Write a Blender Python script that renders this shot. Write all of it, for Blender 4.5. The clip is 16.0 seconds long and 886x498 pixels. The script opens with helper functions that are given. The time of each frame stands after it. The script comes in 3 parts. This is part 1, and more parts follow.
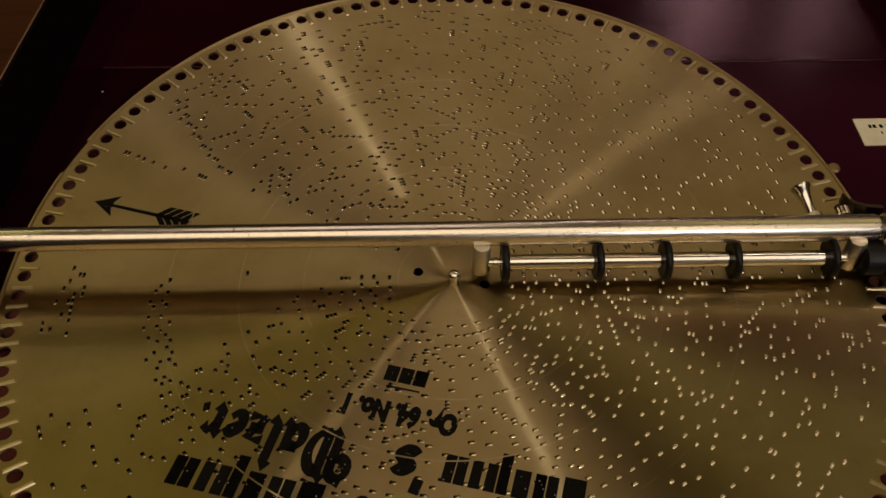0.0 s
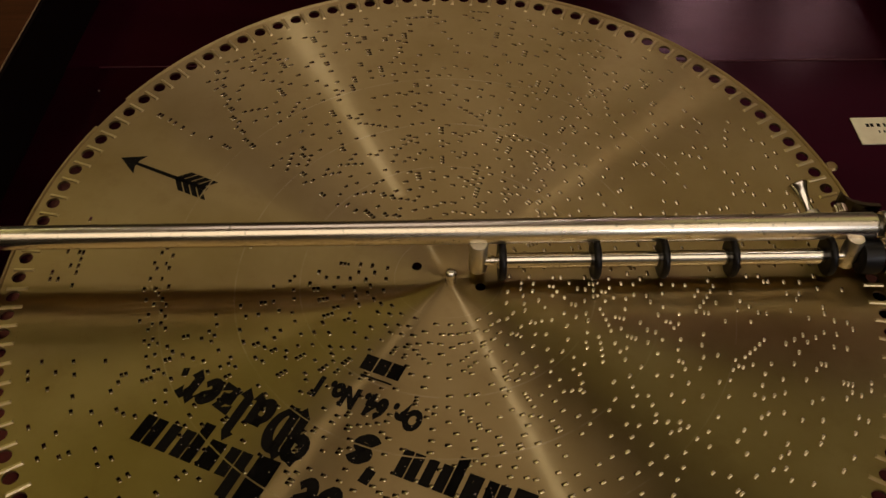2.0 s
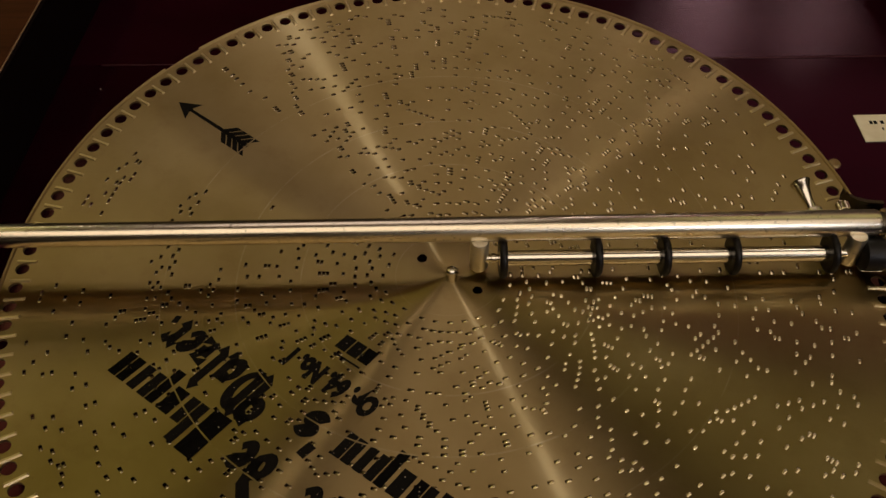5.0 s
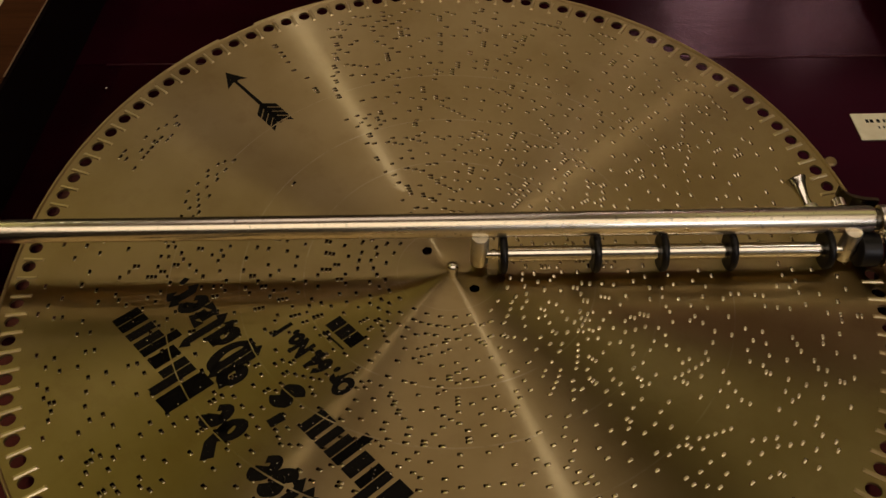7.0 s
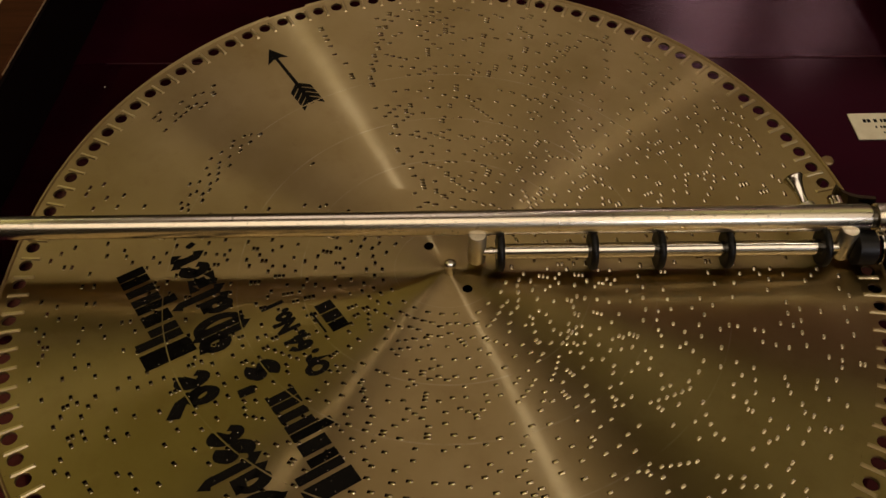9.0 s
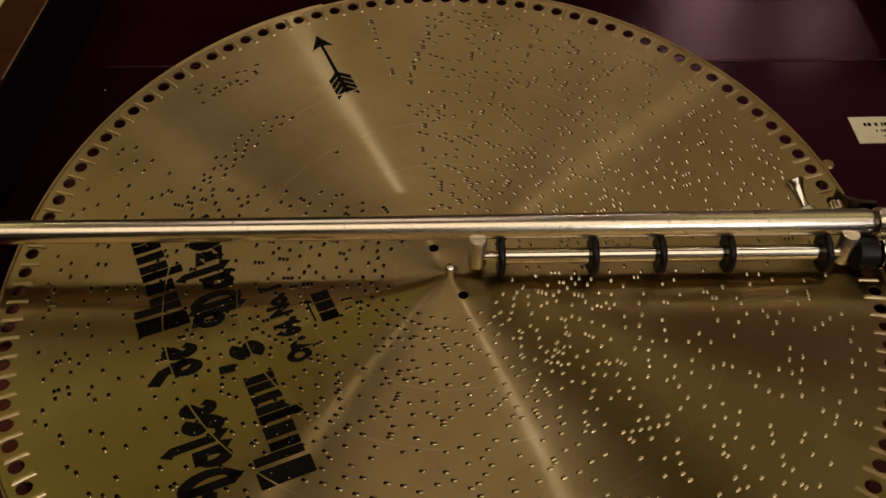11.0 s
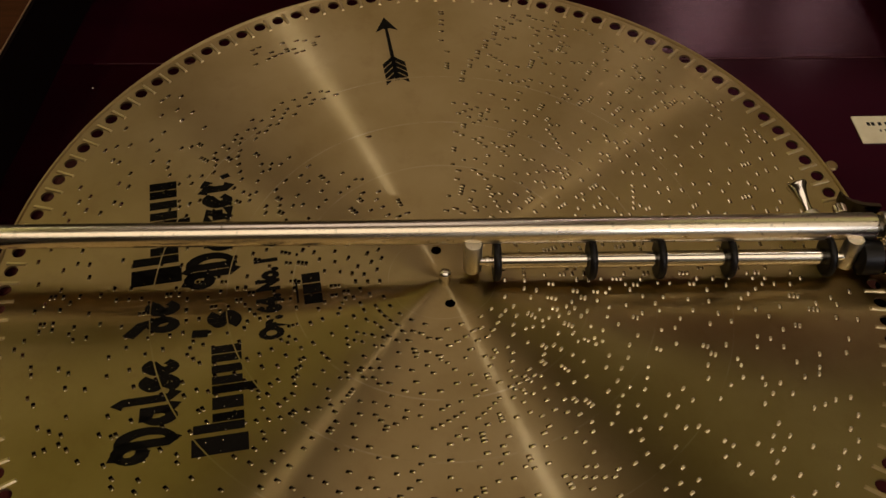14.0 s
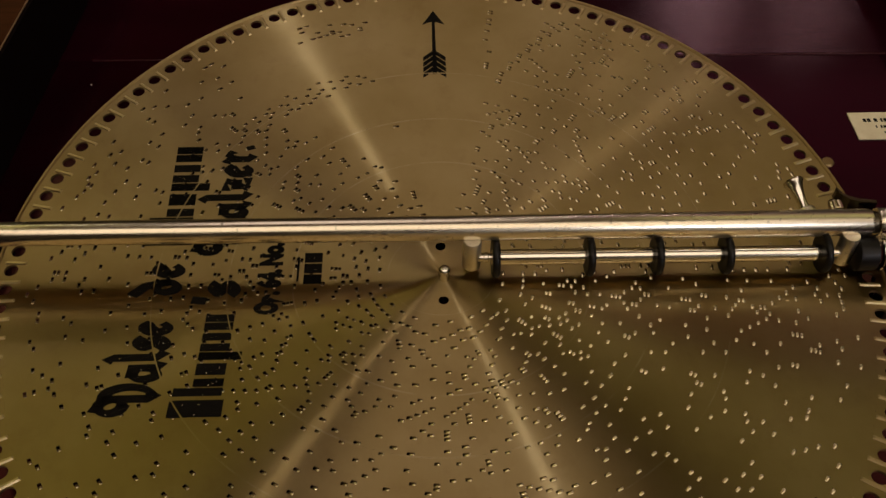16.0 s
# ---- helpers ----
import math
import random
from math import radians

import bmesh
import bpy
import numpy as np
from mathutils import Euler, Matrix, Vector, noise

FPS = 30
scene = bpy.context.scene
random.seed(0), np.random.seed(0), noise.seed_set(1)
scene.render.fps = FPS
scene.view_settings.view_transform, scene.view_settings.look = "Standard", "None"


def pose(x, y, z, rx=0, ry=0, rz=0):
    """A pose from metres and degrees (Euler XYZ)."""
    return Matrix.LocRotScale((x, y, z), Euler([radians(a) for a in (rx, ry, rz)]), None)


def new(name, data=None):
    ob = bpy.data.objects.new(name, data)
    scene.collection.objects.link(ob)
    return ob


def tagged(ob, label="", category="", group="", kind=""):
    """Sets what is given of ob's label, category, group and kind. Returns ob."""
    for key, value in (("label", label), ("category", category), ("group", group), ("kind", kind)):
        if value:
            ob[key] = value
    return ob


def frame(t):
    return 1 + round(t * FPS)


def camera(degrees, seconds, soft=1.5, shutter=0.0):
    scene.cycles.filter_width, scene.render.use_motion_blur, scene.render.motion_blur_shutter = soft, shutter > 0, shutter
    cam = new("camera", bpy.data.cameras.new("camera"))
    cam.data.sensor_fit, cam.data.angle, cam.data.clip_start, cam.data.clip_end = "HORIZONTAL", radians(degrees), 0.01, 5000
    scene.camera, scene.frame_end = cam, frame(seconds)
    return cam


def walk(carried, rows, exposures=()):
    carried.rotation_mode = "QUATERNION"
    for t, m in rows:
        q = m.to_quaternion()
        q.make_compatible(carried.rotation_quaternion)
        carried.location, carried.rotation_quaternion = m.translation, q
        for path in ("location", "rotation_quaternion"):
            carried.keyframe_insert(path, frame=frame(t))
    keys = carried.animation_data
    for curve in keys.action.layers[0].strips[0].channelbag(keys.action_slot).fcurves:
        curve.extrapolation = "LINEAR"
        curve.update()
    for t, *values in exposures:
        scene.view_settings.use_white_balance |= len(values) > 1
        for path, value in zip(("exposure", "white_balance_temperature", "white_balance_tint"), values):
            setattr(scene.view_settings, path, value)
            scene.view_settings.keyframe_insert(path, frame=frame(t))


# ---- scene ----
# ---------------------------------------------------------------- camera
cam = camera(51.039, 16.0, soft=1.5)
walk(cam, [
    (0, pose(-0.01408, -0.28800, 0.35706, 40.763, -0.439, -1.478)),
    (0.5, pose(-0.01275, -0.28980, 0.35541, 41.005, -0.342, -1.360)),
    (1, pose(-0.01257, -0.28793, 0.35536, 40.907, -0.299, -1.516)),
    (1.5, pose(-0.01342, -0.28684, 0.35543, 40.811, -0.427, -1.583)),
    (2, pose(-0.01319, -0.28905, 0.35466, 40.963, -0.480, -1.562)),
    (2.5, pose(-0.01356, -0.29149, 0.35399, 41.231, -0.453, -1.362)),
    (3, pose(-0.01240, -0.29195, 0.35538, 41.176, -0.379, -1.410)),
    (3.5, pose(-0.01052, -0.29178, 0.35313, 41.245, -0.207, -1.243)),
    (4, pose(-0.01122, -0.28893, 0.35332, 40.955, -0.229, -1.381)),
    (6.5, pose(-0.01119, -0.29065, 0.35493, 40.881, -0.237, -1.352)),
    (7, pose(-0.01122, -0.29576, 0.35673, 41.016, -0.190, -1.297)),
    (7.5, pose(-0.01175, -0.29599, 0.35538, 41.087, -0.274, -1.404)),
    (8, pose(-0.01239, -0.29621, 0.35559, 41.180, -0.383, -1.291)),
    (8.5, pose(-0.01153, -0.29750, 0.35598, 41.316, -0.370, -1.240)),
    (9, pose(-0.01005, -0.29890, 0.35473, 41.324, -0.246, -1.252)),
    (11.5, pose(-0.01053, -0.29635, 0.35586, 41.348, -0.268, -1.236)),
    (12, pose(-0.01101, -0.29492, 0.35509, 41.250, -0.259, -1.210)),
    (12.5, pose(-0.01061, -0.29160, 0.35499, 41.004, -0.325, -1.110)),
    (13, pose(-0.01184, -0.28774, 0.35263, 40.923, -0.341, -1.356)),
    (13.5, pose(-0.01060, -0.28533, 0.35276, 40.749, -0.408, -1.415)),
    (14, pose(-0.00874, -0.28467, 0.35203, 40.743, -0.407, -1.342)),
    (14.5, pose(-0.00973, -0.28421, 0.35229, 40.656, -0.535, -1.440)),
    (15, pose(-0.00877, -0.28392, 0.35346, 40.416, -0.445, -1.463)),
    (15.5, pose(-0.00882, -0.28397, 0.35400, 40.374, -0.396, -1.441)),
    (16, pose(-0.01024, -0.28519, 0.35507, 40.336, -0.552, -1.542)),
])
scene.view_settings.exposure = 0.17

# ---------------------------------------------------------------- world: a dim room, lit by unseen lamps and added fill panels
world = bpy.data.worlds.new("world")
scene.world = world
world.use_nodes = True
world.node_tree.nodes["Background"].inputs[0].default_value = (0.9, 0.7, 0.45, 1)
world.node_tree.nodes["Background"].inputs[1].default_value = 0.01


# ---------------------------------------------------------------- materials
def material(name, base, rough=0.5, metal=0.0, **more):
    m = bpy.data.materials.new(name)
    m.use_nodes = True
    b = m.node_tree.nodes["Principled BSDF"]
    b.inputs["Base Color"].default_value = (*base, 1)
    b.inputs["Roughness"].default_value = rough
    b.inputs["Metallic"].default_value = metal
    for key, value in more.items():
        b.inputs[key.replace("_", " ")].default_value = value
    return m


def noise_node(m, scale, detail=4.0, coords="Object", stretch=(1, 1, 1), rough=0.55, distortion=0.0):
    """A noise texture in metres; returns its Fac socket."""
    n, l = m.node_tree.nodes, m.node_tree.links
    tc, mp, no = n.new("ShaderNodeTexCoord"), n.new("ShaderNodeMapping"), n.new("ShaderNodeTexNoise")
    mp.inputs["Scale"].default_value = stretch
    no.inputs["Scale"].default_value = scale
    no.inputs["Detail"].default_value = detail
    no.inputs["Roughness"].default_value = rough
    no.inputs["Distortion"].default_value = distortion
    l.new(tc.outputs[coords], mp.inputs[0])
    l.new(mp.outputs[0], no.inputs["Vector"])
    return no.outputs[0]


def ramp(m, fac, stops):
    n, l = m.node_tree.nodes, m.node_tree.links
    r = n.new("ShaderNodeValToRGB")
    el = r.color_ramp.elements
    while len(el) < len(stops):
        el.new(0.5)
    for e, (p, col) in zip(el, stops):
        e.position = p
        e.color = (*col, 1) if len(col) == 3 else col
    l.new(fac, r.inputs[0])
    return r.outputs[0]


def mix(m, fac, a, b, how="MIX"):
    n, l = m.node_tree.nodes, m.node_tree.links
    x = n.new("ShaderNodeMix")
    x.data_type, x.blend_type = "RGBA", how
    for sock, v in ((x.inputs[0], fac), (x.inputs[6], a), (x.inputs[7], b)):
        if isinstance(v, bpy.types.NodeSocket):
            l.new(v, sock)
        elif isinstance(v, (int, float)):
            sock.default_value = v
        else:
            sock.default_value = (*v, 1)
    return x.outputs[2]


def set_in(m, name, socket):
    m.node_tree.links.new(socket, m.node_tree.nodes["Principled BSDF"].inputs[name])


def bump(m, fac, strength, distance=0.001):
    b = m.node_tree.nodes.new("ShaderNodeBump")
    b.inputs["Strength"].default_value, b.inputs["Distance"].default_value = strength, distance
    m.node_tree.links.new(fac, b.inputs["Height"])
    set_in(m, "Normal", b.outputs[0])
    set_in(m, "Coat Normal", b.outputs[0])


def brass_sheet():
    """Rolled brass, brushed in circles: the grooves spread every reflection along the radius."""
    m = material("turned_brass", (0.36, 0.26, 0.10), 0.40, 1.0, Anisotropic=1.0)
    n, l = m.node_tree.nodes, m.node_tree.links
    # the radius, from the middle of the disc
    place, flat, tan = n.new("ShaderNodeTexCoord"), n.new("ShaderNodeVectorMath"), n.new("ShaderNodeVectorTransform")
    flat.operation = "MULTIPLY"
    flat.inputs[1].default_value = (1, 1, 0)
    l.new(place.outputs["Object"], flat.inputs[0])
    tan.vector_type, tan.convert_from, tan.convert_to = "VECTOR", "OBJECT", "WORLD"
    l.new(flat.outputs[0], tan.inputs[0])
    set_in(m, "Tangent", tan.outputs[0])
    blotch = noise_node(m, 14, 5)
    stain = noise_node(m, 45, 6, rough=0.7)
    col = ramp(m, blotch, [(0.3, (0.31, 0.225, 0.090)), (0.52, (0.38, 0.285, 0.128)), (0.72, (0.43, 0.33, 0.160))])
    col = mix(m, ramp(m, stain, [(0.52, (0, 0, 0)), (0.72, (0.35, 0.35, 0.35))]), col, (0.26, 0.17, 0.075))
    # turning marks and the paths that the rubber rings have polished, by the radius
    uv = n.new("ShaderNodeUVMap")
    uv.uv_map = "turned"
    split = n.new("ShaderNodeSeparateXYZ")
    l.new(uv.outputs[0], split.inputs[0])
    lathe_marks = n.new("ShaderNodeTexNoise")
    lathe_marks.noise_dimensions = "1D"
    lathe_marks.inputs["Scale"].default_value, lathe_marks.inputs["Detail"].default_value = 700, 5
    l.new(split.outputs[0], lathe_marks.inputs["W"])
    worn = None
    for radius, wide in ((0.0262, 0.00025), (0.0725, 0.0004), (0.1039, 0.0004), (0.1392, 0.0003)):
        d = n.new("ShaderNodeMath")
        d.operation = "COMPARE"
        d.inputs[1].default_value, d.inputs[2].default_value = radius, wide
        l.new(split.outputs[0], d.inputs[0])
        if worn is None:
            worn = d.outputs[0]
        else:
            add = n.new("ShaderNodeMath")
            add.operation = "ADD"
            l.new(worn, add.inputs[0])
            l.new(d.outputs[0], add.inputs[1])
            worn = add.outputs[0]
    patchy = n.new("ShaderNodeMath")
    patchy.operation = "MULTIPLY"
    l.new(worn, patchy.inputs[0])
    l.new(ramp(m, stain, [(0.42, (0.02,) * 3), (0.66, (0.42,) * 3)]), patchy.inputs[1])
    col = mix(m, patchy.outputs[0], col, (0.62, 0.52, 0.33))
    set_in(m, "Base Color", col)
    rough = mix(m, 0.5, ramp(m, blotch, [(0.3, (0.37,) * 3), (0.7, (0.43,) * 3)]), ramp(m, lathe_marks.outputs[0], [(0.3, (0.34,) * 3), (0.7, (0.45,) * 3)]))
    set_in(m, "Roughness", rough)
    # a finer comb over it: sharp across the grooves, wide along the radius
    comb = n.new("ShaderNodeBsdfAnisotropic")
    comb.distribution = "GGX"
    comb.inputs["Roughness"].default_value, comb.inputs["Anisotropy"].default_value = 0.34, -0.81
    l.new(col, comb.inputs["Color"])
    l.new(tan.outputs[0], comb.inputs["Tangent"])
    both = n.new("ShaderNodeMixShader")
    both.inputs[0].default_value = 0.72
    l.new(n["Principled BSDF"].outputs[0], both.inputs[1])
    l.new(comb.outputs[0], both.inputs[2])
    l.new(both.outputs[0], n["Material Output"].inputs["Surface"])
    return m


def nickel(name, base, rough):
    m = material(name, base, rough, 1.0)
    streak = noise_node(m, 60, 4, stretch=(0.15, 1, 1))
    pit = noise_node(m, 420, 2)
    set_in(m, "Roughness", ramp(m, streak, [(0.3, (rough * 0.7,) * 3), (0.75, (rough * 1.4,) * 3)]))
    set_in(m, "Base Color", mix(m, ramp(m, pit, [(0.62, (0, 0, 0)), (0.75, (0.7, 0.7, 0.7))]), base, tuple(v * 0.45 for v in base)))
    scratch = noise_node(m, 900, 3, stretch=(0.02, 1, 1))
    both = mix(m, 0.5, streak, scratch)
    bump(m, both, 0.045, 0.0004)
    return m


def mahogany(name, dark, light, rough, relief, gloss=0.35, stain=0.06):
    m = material(name, dark, rough, 0.0, Coat_Weight=gloss, Coat_Roughness=0.065, Specular_IOR_Level=stain)
    m.node_tree.nodes["Principled BSDF"].inputs["Specular Tint"].default_value = (1.0, 0.16, 0.34, 1)
    grain = noise_node(m, 30, 6, stretch=(0.12, 1, 1), distortion=0.6)
    fine = noise_node(m, 260, 3, stretch=(0.05, 1, 1))
    col = ramp(m, grain, [(0.3, dark), (0.7, light)])
    set_in(m, "Base Color", mix(m, ramp(m, fine, [(0.45, (0, 0, 0)), (0.7, (0.5, 0.5, 0.5))]), col, tuple(v * 0.4 for v in dark)))
    wave = noise_node(m, 130, 6, stretch=(0.35, 1, 1), rough=0.7)
    bump(m, wave, relief, 0.0015)
    return m


BRASS = brass_sheet()
BRASS_EDGE = material("brass_edge", (0.36, 0.26, 0.12), 0.50, 1.0)
RIB = material("rubbed_rib", (0.58, 0.46, 0.25), 0.42, 1.0)
TONGUE = material("punched_tongue", (0.60, 0.52, 0.37), 0.24, 1.0)
INK = material("black_lacquer", (0.006, 0.005, 0.004), 0.7, 0.0, Specular_IOR_Level=0.06)
set_in(INK, "Roughness", ramp(INK, noise_node(INK, 300, 3), [(0.3, (0.5,) * 3), (0.7, (0.75,) * 3)]))
NICKEL = nickel("nickel_bar", (0.82, 0.75, 0.61), 0.25)
NICKEL_SATIN = nickel("satin_nickel", (0.70, 0.64, 0.50), 0.42)
NICKEL_BRIGHT = nickel("nickel_bright", (0.86, 0.82, 0.74), 0.15)
STEEL_DARK = nickel("dark_steel", (0.10, 0.085, 0.06), 0.35)
RUBBER = material("black_rubber", (0.006, 0.005, 0.005), 0.42, 0.0, Specular_IOR_Level=0.25)
bump(RUBBER, noise_node(RUBBER, 900, 2), 0.2, 0.0003)
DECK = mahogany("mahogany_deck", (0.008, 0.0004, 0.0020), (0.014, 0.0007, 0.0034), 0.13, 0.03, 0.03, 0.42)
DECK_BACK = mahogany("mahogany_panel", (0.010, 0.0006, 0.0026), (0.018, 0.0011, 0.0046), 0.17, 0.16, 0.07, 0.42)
CASE_WOOD = mahogany("case_mahogany", (0.040, 0.0145, 0.005), (0.064, 0.024, 0.009), 0.45, 0.08)
WORN_WOOD = material("worn_wood", (0.22, 0.13, 0.065), 0.6)
# highlight along the board joint, painted as a lighter colour
JOINT_GLINT = material("joint_glint", (0.085, 0.030, 0.034), 0.35)
# shade on the case's inner faces, put into a near-black colour
WALL_SHADE = material("inner_wall_shade", (0.004, 0.0015, 0.0015), 0.8, 0.0, Specular_IOR_Level=0.05)
CARD = material("card", (0.78, 0.70, 0.50), 0.75)
set_in(CARD, "Base Color", ramp(CARD, noise_node(CARD, 90, 4), [(0.3, (0.70, 0.62, 0.42)), (0.7, (0.80, 0.73, 0.54))]))
PLASTER = material("plaster", (0.12, 0.10, 0.05), 0.9)
bump(PLASTER, noise_node(PLASTER, 40, 4), 0.2)
CEILING = material("ceiling_paint", (0.34, 0.21, 0.11), 0.9)
bump(CEILING, noise_node(CEILING, 40, 4), 0.2)
CARPET = material("carpet", (0.16, 0.10, 0.06), 0.95)
bump(CARPET, noise_node(CARPET, 300, 3), 0.5, 0.004)
CLOTH = material("cream_cloth", (0.72, 0.62, 0.40), 0.9)
bump(CLOTH, noise_node(CLOTH, 500, 2), 0.4)


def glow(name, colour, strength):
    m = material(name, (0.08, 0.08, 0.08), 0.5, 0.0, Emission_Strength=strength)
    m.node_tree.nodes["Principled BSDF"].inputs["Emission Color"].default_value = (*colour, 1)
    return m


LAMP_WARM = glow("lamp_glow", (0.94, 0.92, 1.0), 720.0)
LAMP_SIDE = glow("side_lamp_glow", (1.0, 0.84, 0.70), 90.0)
# dim fills, added overhead to brighten the sheet and the bar
FILL_WARM = glow("warm_fill_glow", (1.0, 0.79, 0.58), 1.17)
FILL_FAR = glow("far_fill_glow", (1.0, 0.78, 0.66), 0.80)
FILL_RIGHT = glow("right_fill_glow", (1.0, 0.85, 0.34), 0.40)
# small extra lights, added to make the punched tongues glint
GLINT_FILL = glow("glint_fill_glow", (1.0, 0.86, 0.66), 8.0)
FILL_SIDE = glow("side_fill_glow", (1.0, 0.85, 0.28), 0.74)
# reddish fill, added for the deck to reflect
FILL_BACK = glow("back_fill_glow", (1.0, 0.34, 0.42), 0.17)
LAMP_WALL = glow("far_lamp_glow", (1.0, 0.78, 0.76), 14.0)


# ---------------------------------------------------------------- mesh helpers
def part(name, bm, mat, parent=None, label="", smooth=False):
    me = bpy.data.meshes.new(name)
    bm.to_mesh(me)
    bm.free()
    for mm in (mat if isinstance(mat, (list, tuple)) else [mat]):
        me.materials.append(mm)
    if smooth:
        me.shade_smooth()
    ob = new(name, me)
    ob.parent = parent
    if label:
        ob["label"] = label
    return ob


def thing(name, place, label, category, group="", kind=""):
    ob = new(name)
    ob.matrix_basis = place
    ob.empty_display_size = 0.01
    return tagged(ob, label, category, group, kind)


def box(bm, x0, x1, y0, y1, z0, z1, bevel=0.0):
    made = bmesh.ops.create_cube(bm, size=1.0, matrix=Matrix.LocRotScale(
        ((x0 + x1) / 2, (y0 + y1) / 2, (z0 + z1) / 2), None, (x1 - x0, y1 - y0, z1 - z0)))
    if bevel:
        edges = list({e for v in made["verts"] for e in v.link_edges})
        bmesh.ops.bevel(bm, geom=edges, offset=bevel, segments=2, profile=0.5, affect="EDGES")


def lathe(bm, profile, m=Matrix(), seg=32):
    """Turn (radius, height) points about z, then place by m."""
    rings = []
    for r, z in profile:
        if r < 1e-6:
            rings.append([bm.verts.new(m @ Vector((0, 0, z)))])
        else:
            rings.append([bm.verts.new(m @ Vector((r * math.cos(2 * math.pi * k / seg), r * math.sin(2 * math.pi * k / seg), z))) for k in range(seg)])
    for a, b in zip(rings, rings[1:]):
        for k in range(seg):
            j = (k + 1) % seg
            if len(a) == 1 and len(b) > 1:
                bm.faces.new((a[0], b[k], b[j]))
            elif len(b) == 1 and len(a) > 1:
                bm.faces.new((a[k], b[0], a[j]))
            elif len(a) > 1:
                bm.faces.new((a[k], a[j], b[j], b[k]))
    bmesh.ops.recalc_face_normals(bm, faces=bm.faces[:])


def smooth_by_angle(ob, degrees=40):
    for p in ob.data.polygons:
        p.use_smooth = True
    bm = bmesh.new()
    bm.from_mesh(ob.data)
    for e in bm.edges:
        e.smooth = len(e.link_faces) == 2 and e.calc_face_angle(0) < radians(degrees)
    bm.to_mesh(ob.data)
    bm.free()
    return ob


ALONG_X = Matrix.Rotation(radians(90), 4, "Y")      # z of a lathe -> +x
ALONG_Y = Matrix.Rotation(radians(-90), 4, "X")     # z of a lathe -> +y

# ---------------------------------------------------------------- the room
ROOM_W, ROOM_F, ROOM_C = 3.2, -0.95, 1.60


def room_slab(name, x0, x1, y0, y1, z0, z1, mat, label):
    bm = bmesh.new()
    box(bm, x0, x1, y0, y1, z0, z1)
    return tagged(part(name, bm, mat), label, name.split("_")[0], kind="structure")


room_slab("floor", -ROOM_W, ROOM_W, -ROOM_W, ROOM_W, ROOM_F - 0.1, ROOM_F, CARPET, "dark brown carpet floor of a dim room")
room_slab("ceiling", -ROOM_W, ROOM_W, -ROOM_W, ROOM_W, ROOM_C, ROOM_C + 0.1, CEILING, "plain cream painted ceiling of a dim room")
room_slab("wall_north", -ROOM_W, ROOM_W, ROOM_W, ROOM_W + 0.1, ROOM_F, ROOM_C, PLASTER, "plain tan plaster wall")
room_slab("wall_south", -ROOM_W, ROOM_W, -ROOM_W - 0.1, -ROOM_W, ROOM_F, ROOM_C, PLASTER, "plain tan plaster wall")
room_slab("wall_west", -ROOM_W - 0.1, -ROOM_W, -ROOM_W, ROOM_W, ROOM_F, ROOM_C, PLASTER, "plain tan plaster wall")
room_slab("wall_east", ROOM_W, ROOM_W + 0.1, -ROOM_W, ROOM_W, ROOM_F, ROOM_C, PLASTER, "plain tan plaster wall")


# the unseen lamps of the room: their streaks and patches lie on the brass, the bar and the varnish
def ceiling_lamp(x, y, r, mat):
    lamp = thing("ceiling_lamp", pose(x, y, ROOM_C), "round warm unseen ceiling light with glowing diffuser", "lamp", "ceiling lamps")
    bm = bmesh.new()
    lathe(bm, [(0, 0), (r * 1.12, 0), (r * 1.12, -0.03), (r, -0.03)], seg=40)
    part("frame", bm, NICKEL, lamp)
    bm = bmesh.new()
    lathe(bm, [(r, -0.028), (r * 0.8, -0.05), (r * 0.4, -0.06), (0, -0.062)], seg=40)
    part("diffuser", bm, mat, lamp, smooth=True)


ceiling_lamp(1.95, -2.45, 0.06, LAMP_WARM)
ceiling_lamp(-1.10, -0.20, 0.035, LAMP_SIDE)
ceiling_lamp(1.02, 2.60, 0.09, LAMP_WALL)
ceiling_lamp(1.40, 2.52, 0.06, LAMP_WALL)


def fill_panel(x0, x1, y0, y1, mat):
    """A luminous fill panel, added out of view under the ceiling: frame and diffuser."""
    p = thing("fill_panel", pose((x0 + x1) / 2, (y0 + y1) / 2, ROOM_C), "large dim warm fill panel, added under the ceiling out of view", "lamp", "ceiling panels")
    w, d = (x1 - x0) / 2, (y1 - y0) / 2
    bm = bmesh.new()
    box(bm, -w, w, -d, d, -0.012, -0.004)
    part("diffuser", bm, mat, p)
    for a, b, c, e in ((-w - 0.03, -w, -d - 0.03, d + 0.03), (w, w + 0.03, -d - 0.03, d + 0.03), (-w, w, -d - 0.03, -d), (-w, w, d, d + 0.03)):
        bm = bmesh.new()
        box(bm, a, b, c, e, -0.02, 0.0, 0.002)
        part("frame", bm, STEEL_DARK, p)


# unseen fills, each placed to lift one region of brass, bar or deck
fill_panel(-1.05, 1.80, -1.75, -0.25, FILL_WARM)
fill_panel(-0.42, 0.46, 0.45, 1.45, FILL_FAR)
fill_panel(-2.40, -0.95, -0.10, 1.70, FILL_SIDE)
fill_panel(0.96, 2.40, 0.20, 1.36, FILL_RIGHT)
fill_panel(0.78, 2.40, 1.50, 2.22, FILL_BACK)
# two lights added for glints on the tongues and a brighter sheet
ceiling_lamp(0.62, 1.52, 0.06, GLINT_FILL)
ceiling_lamp(-0.85, 1.45, 0.06, GLINT_FILL)


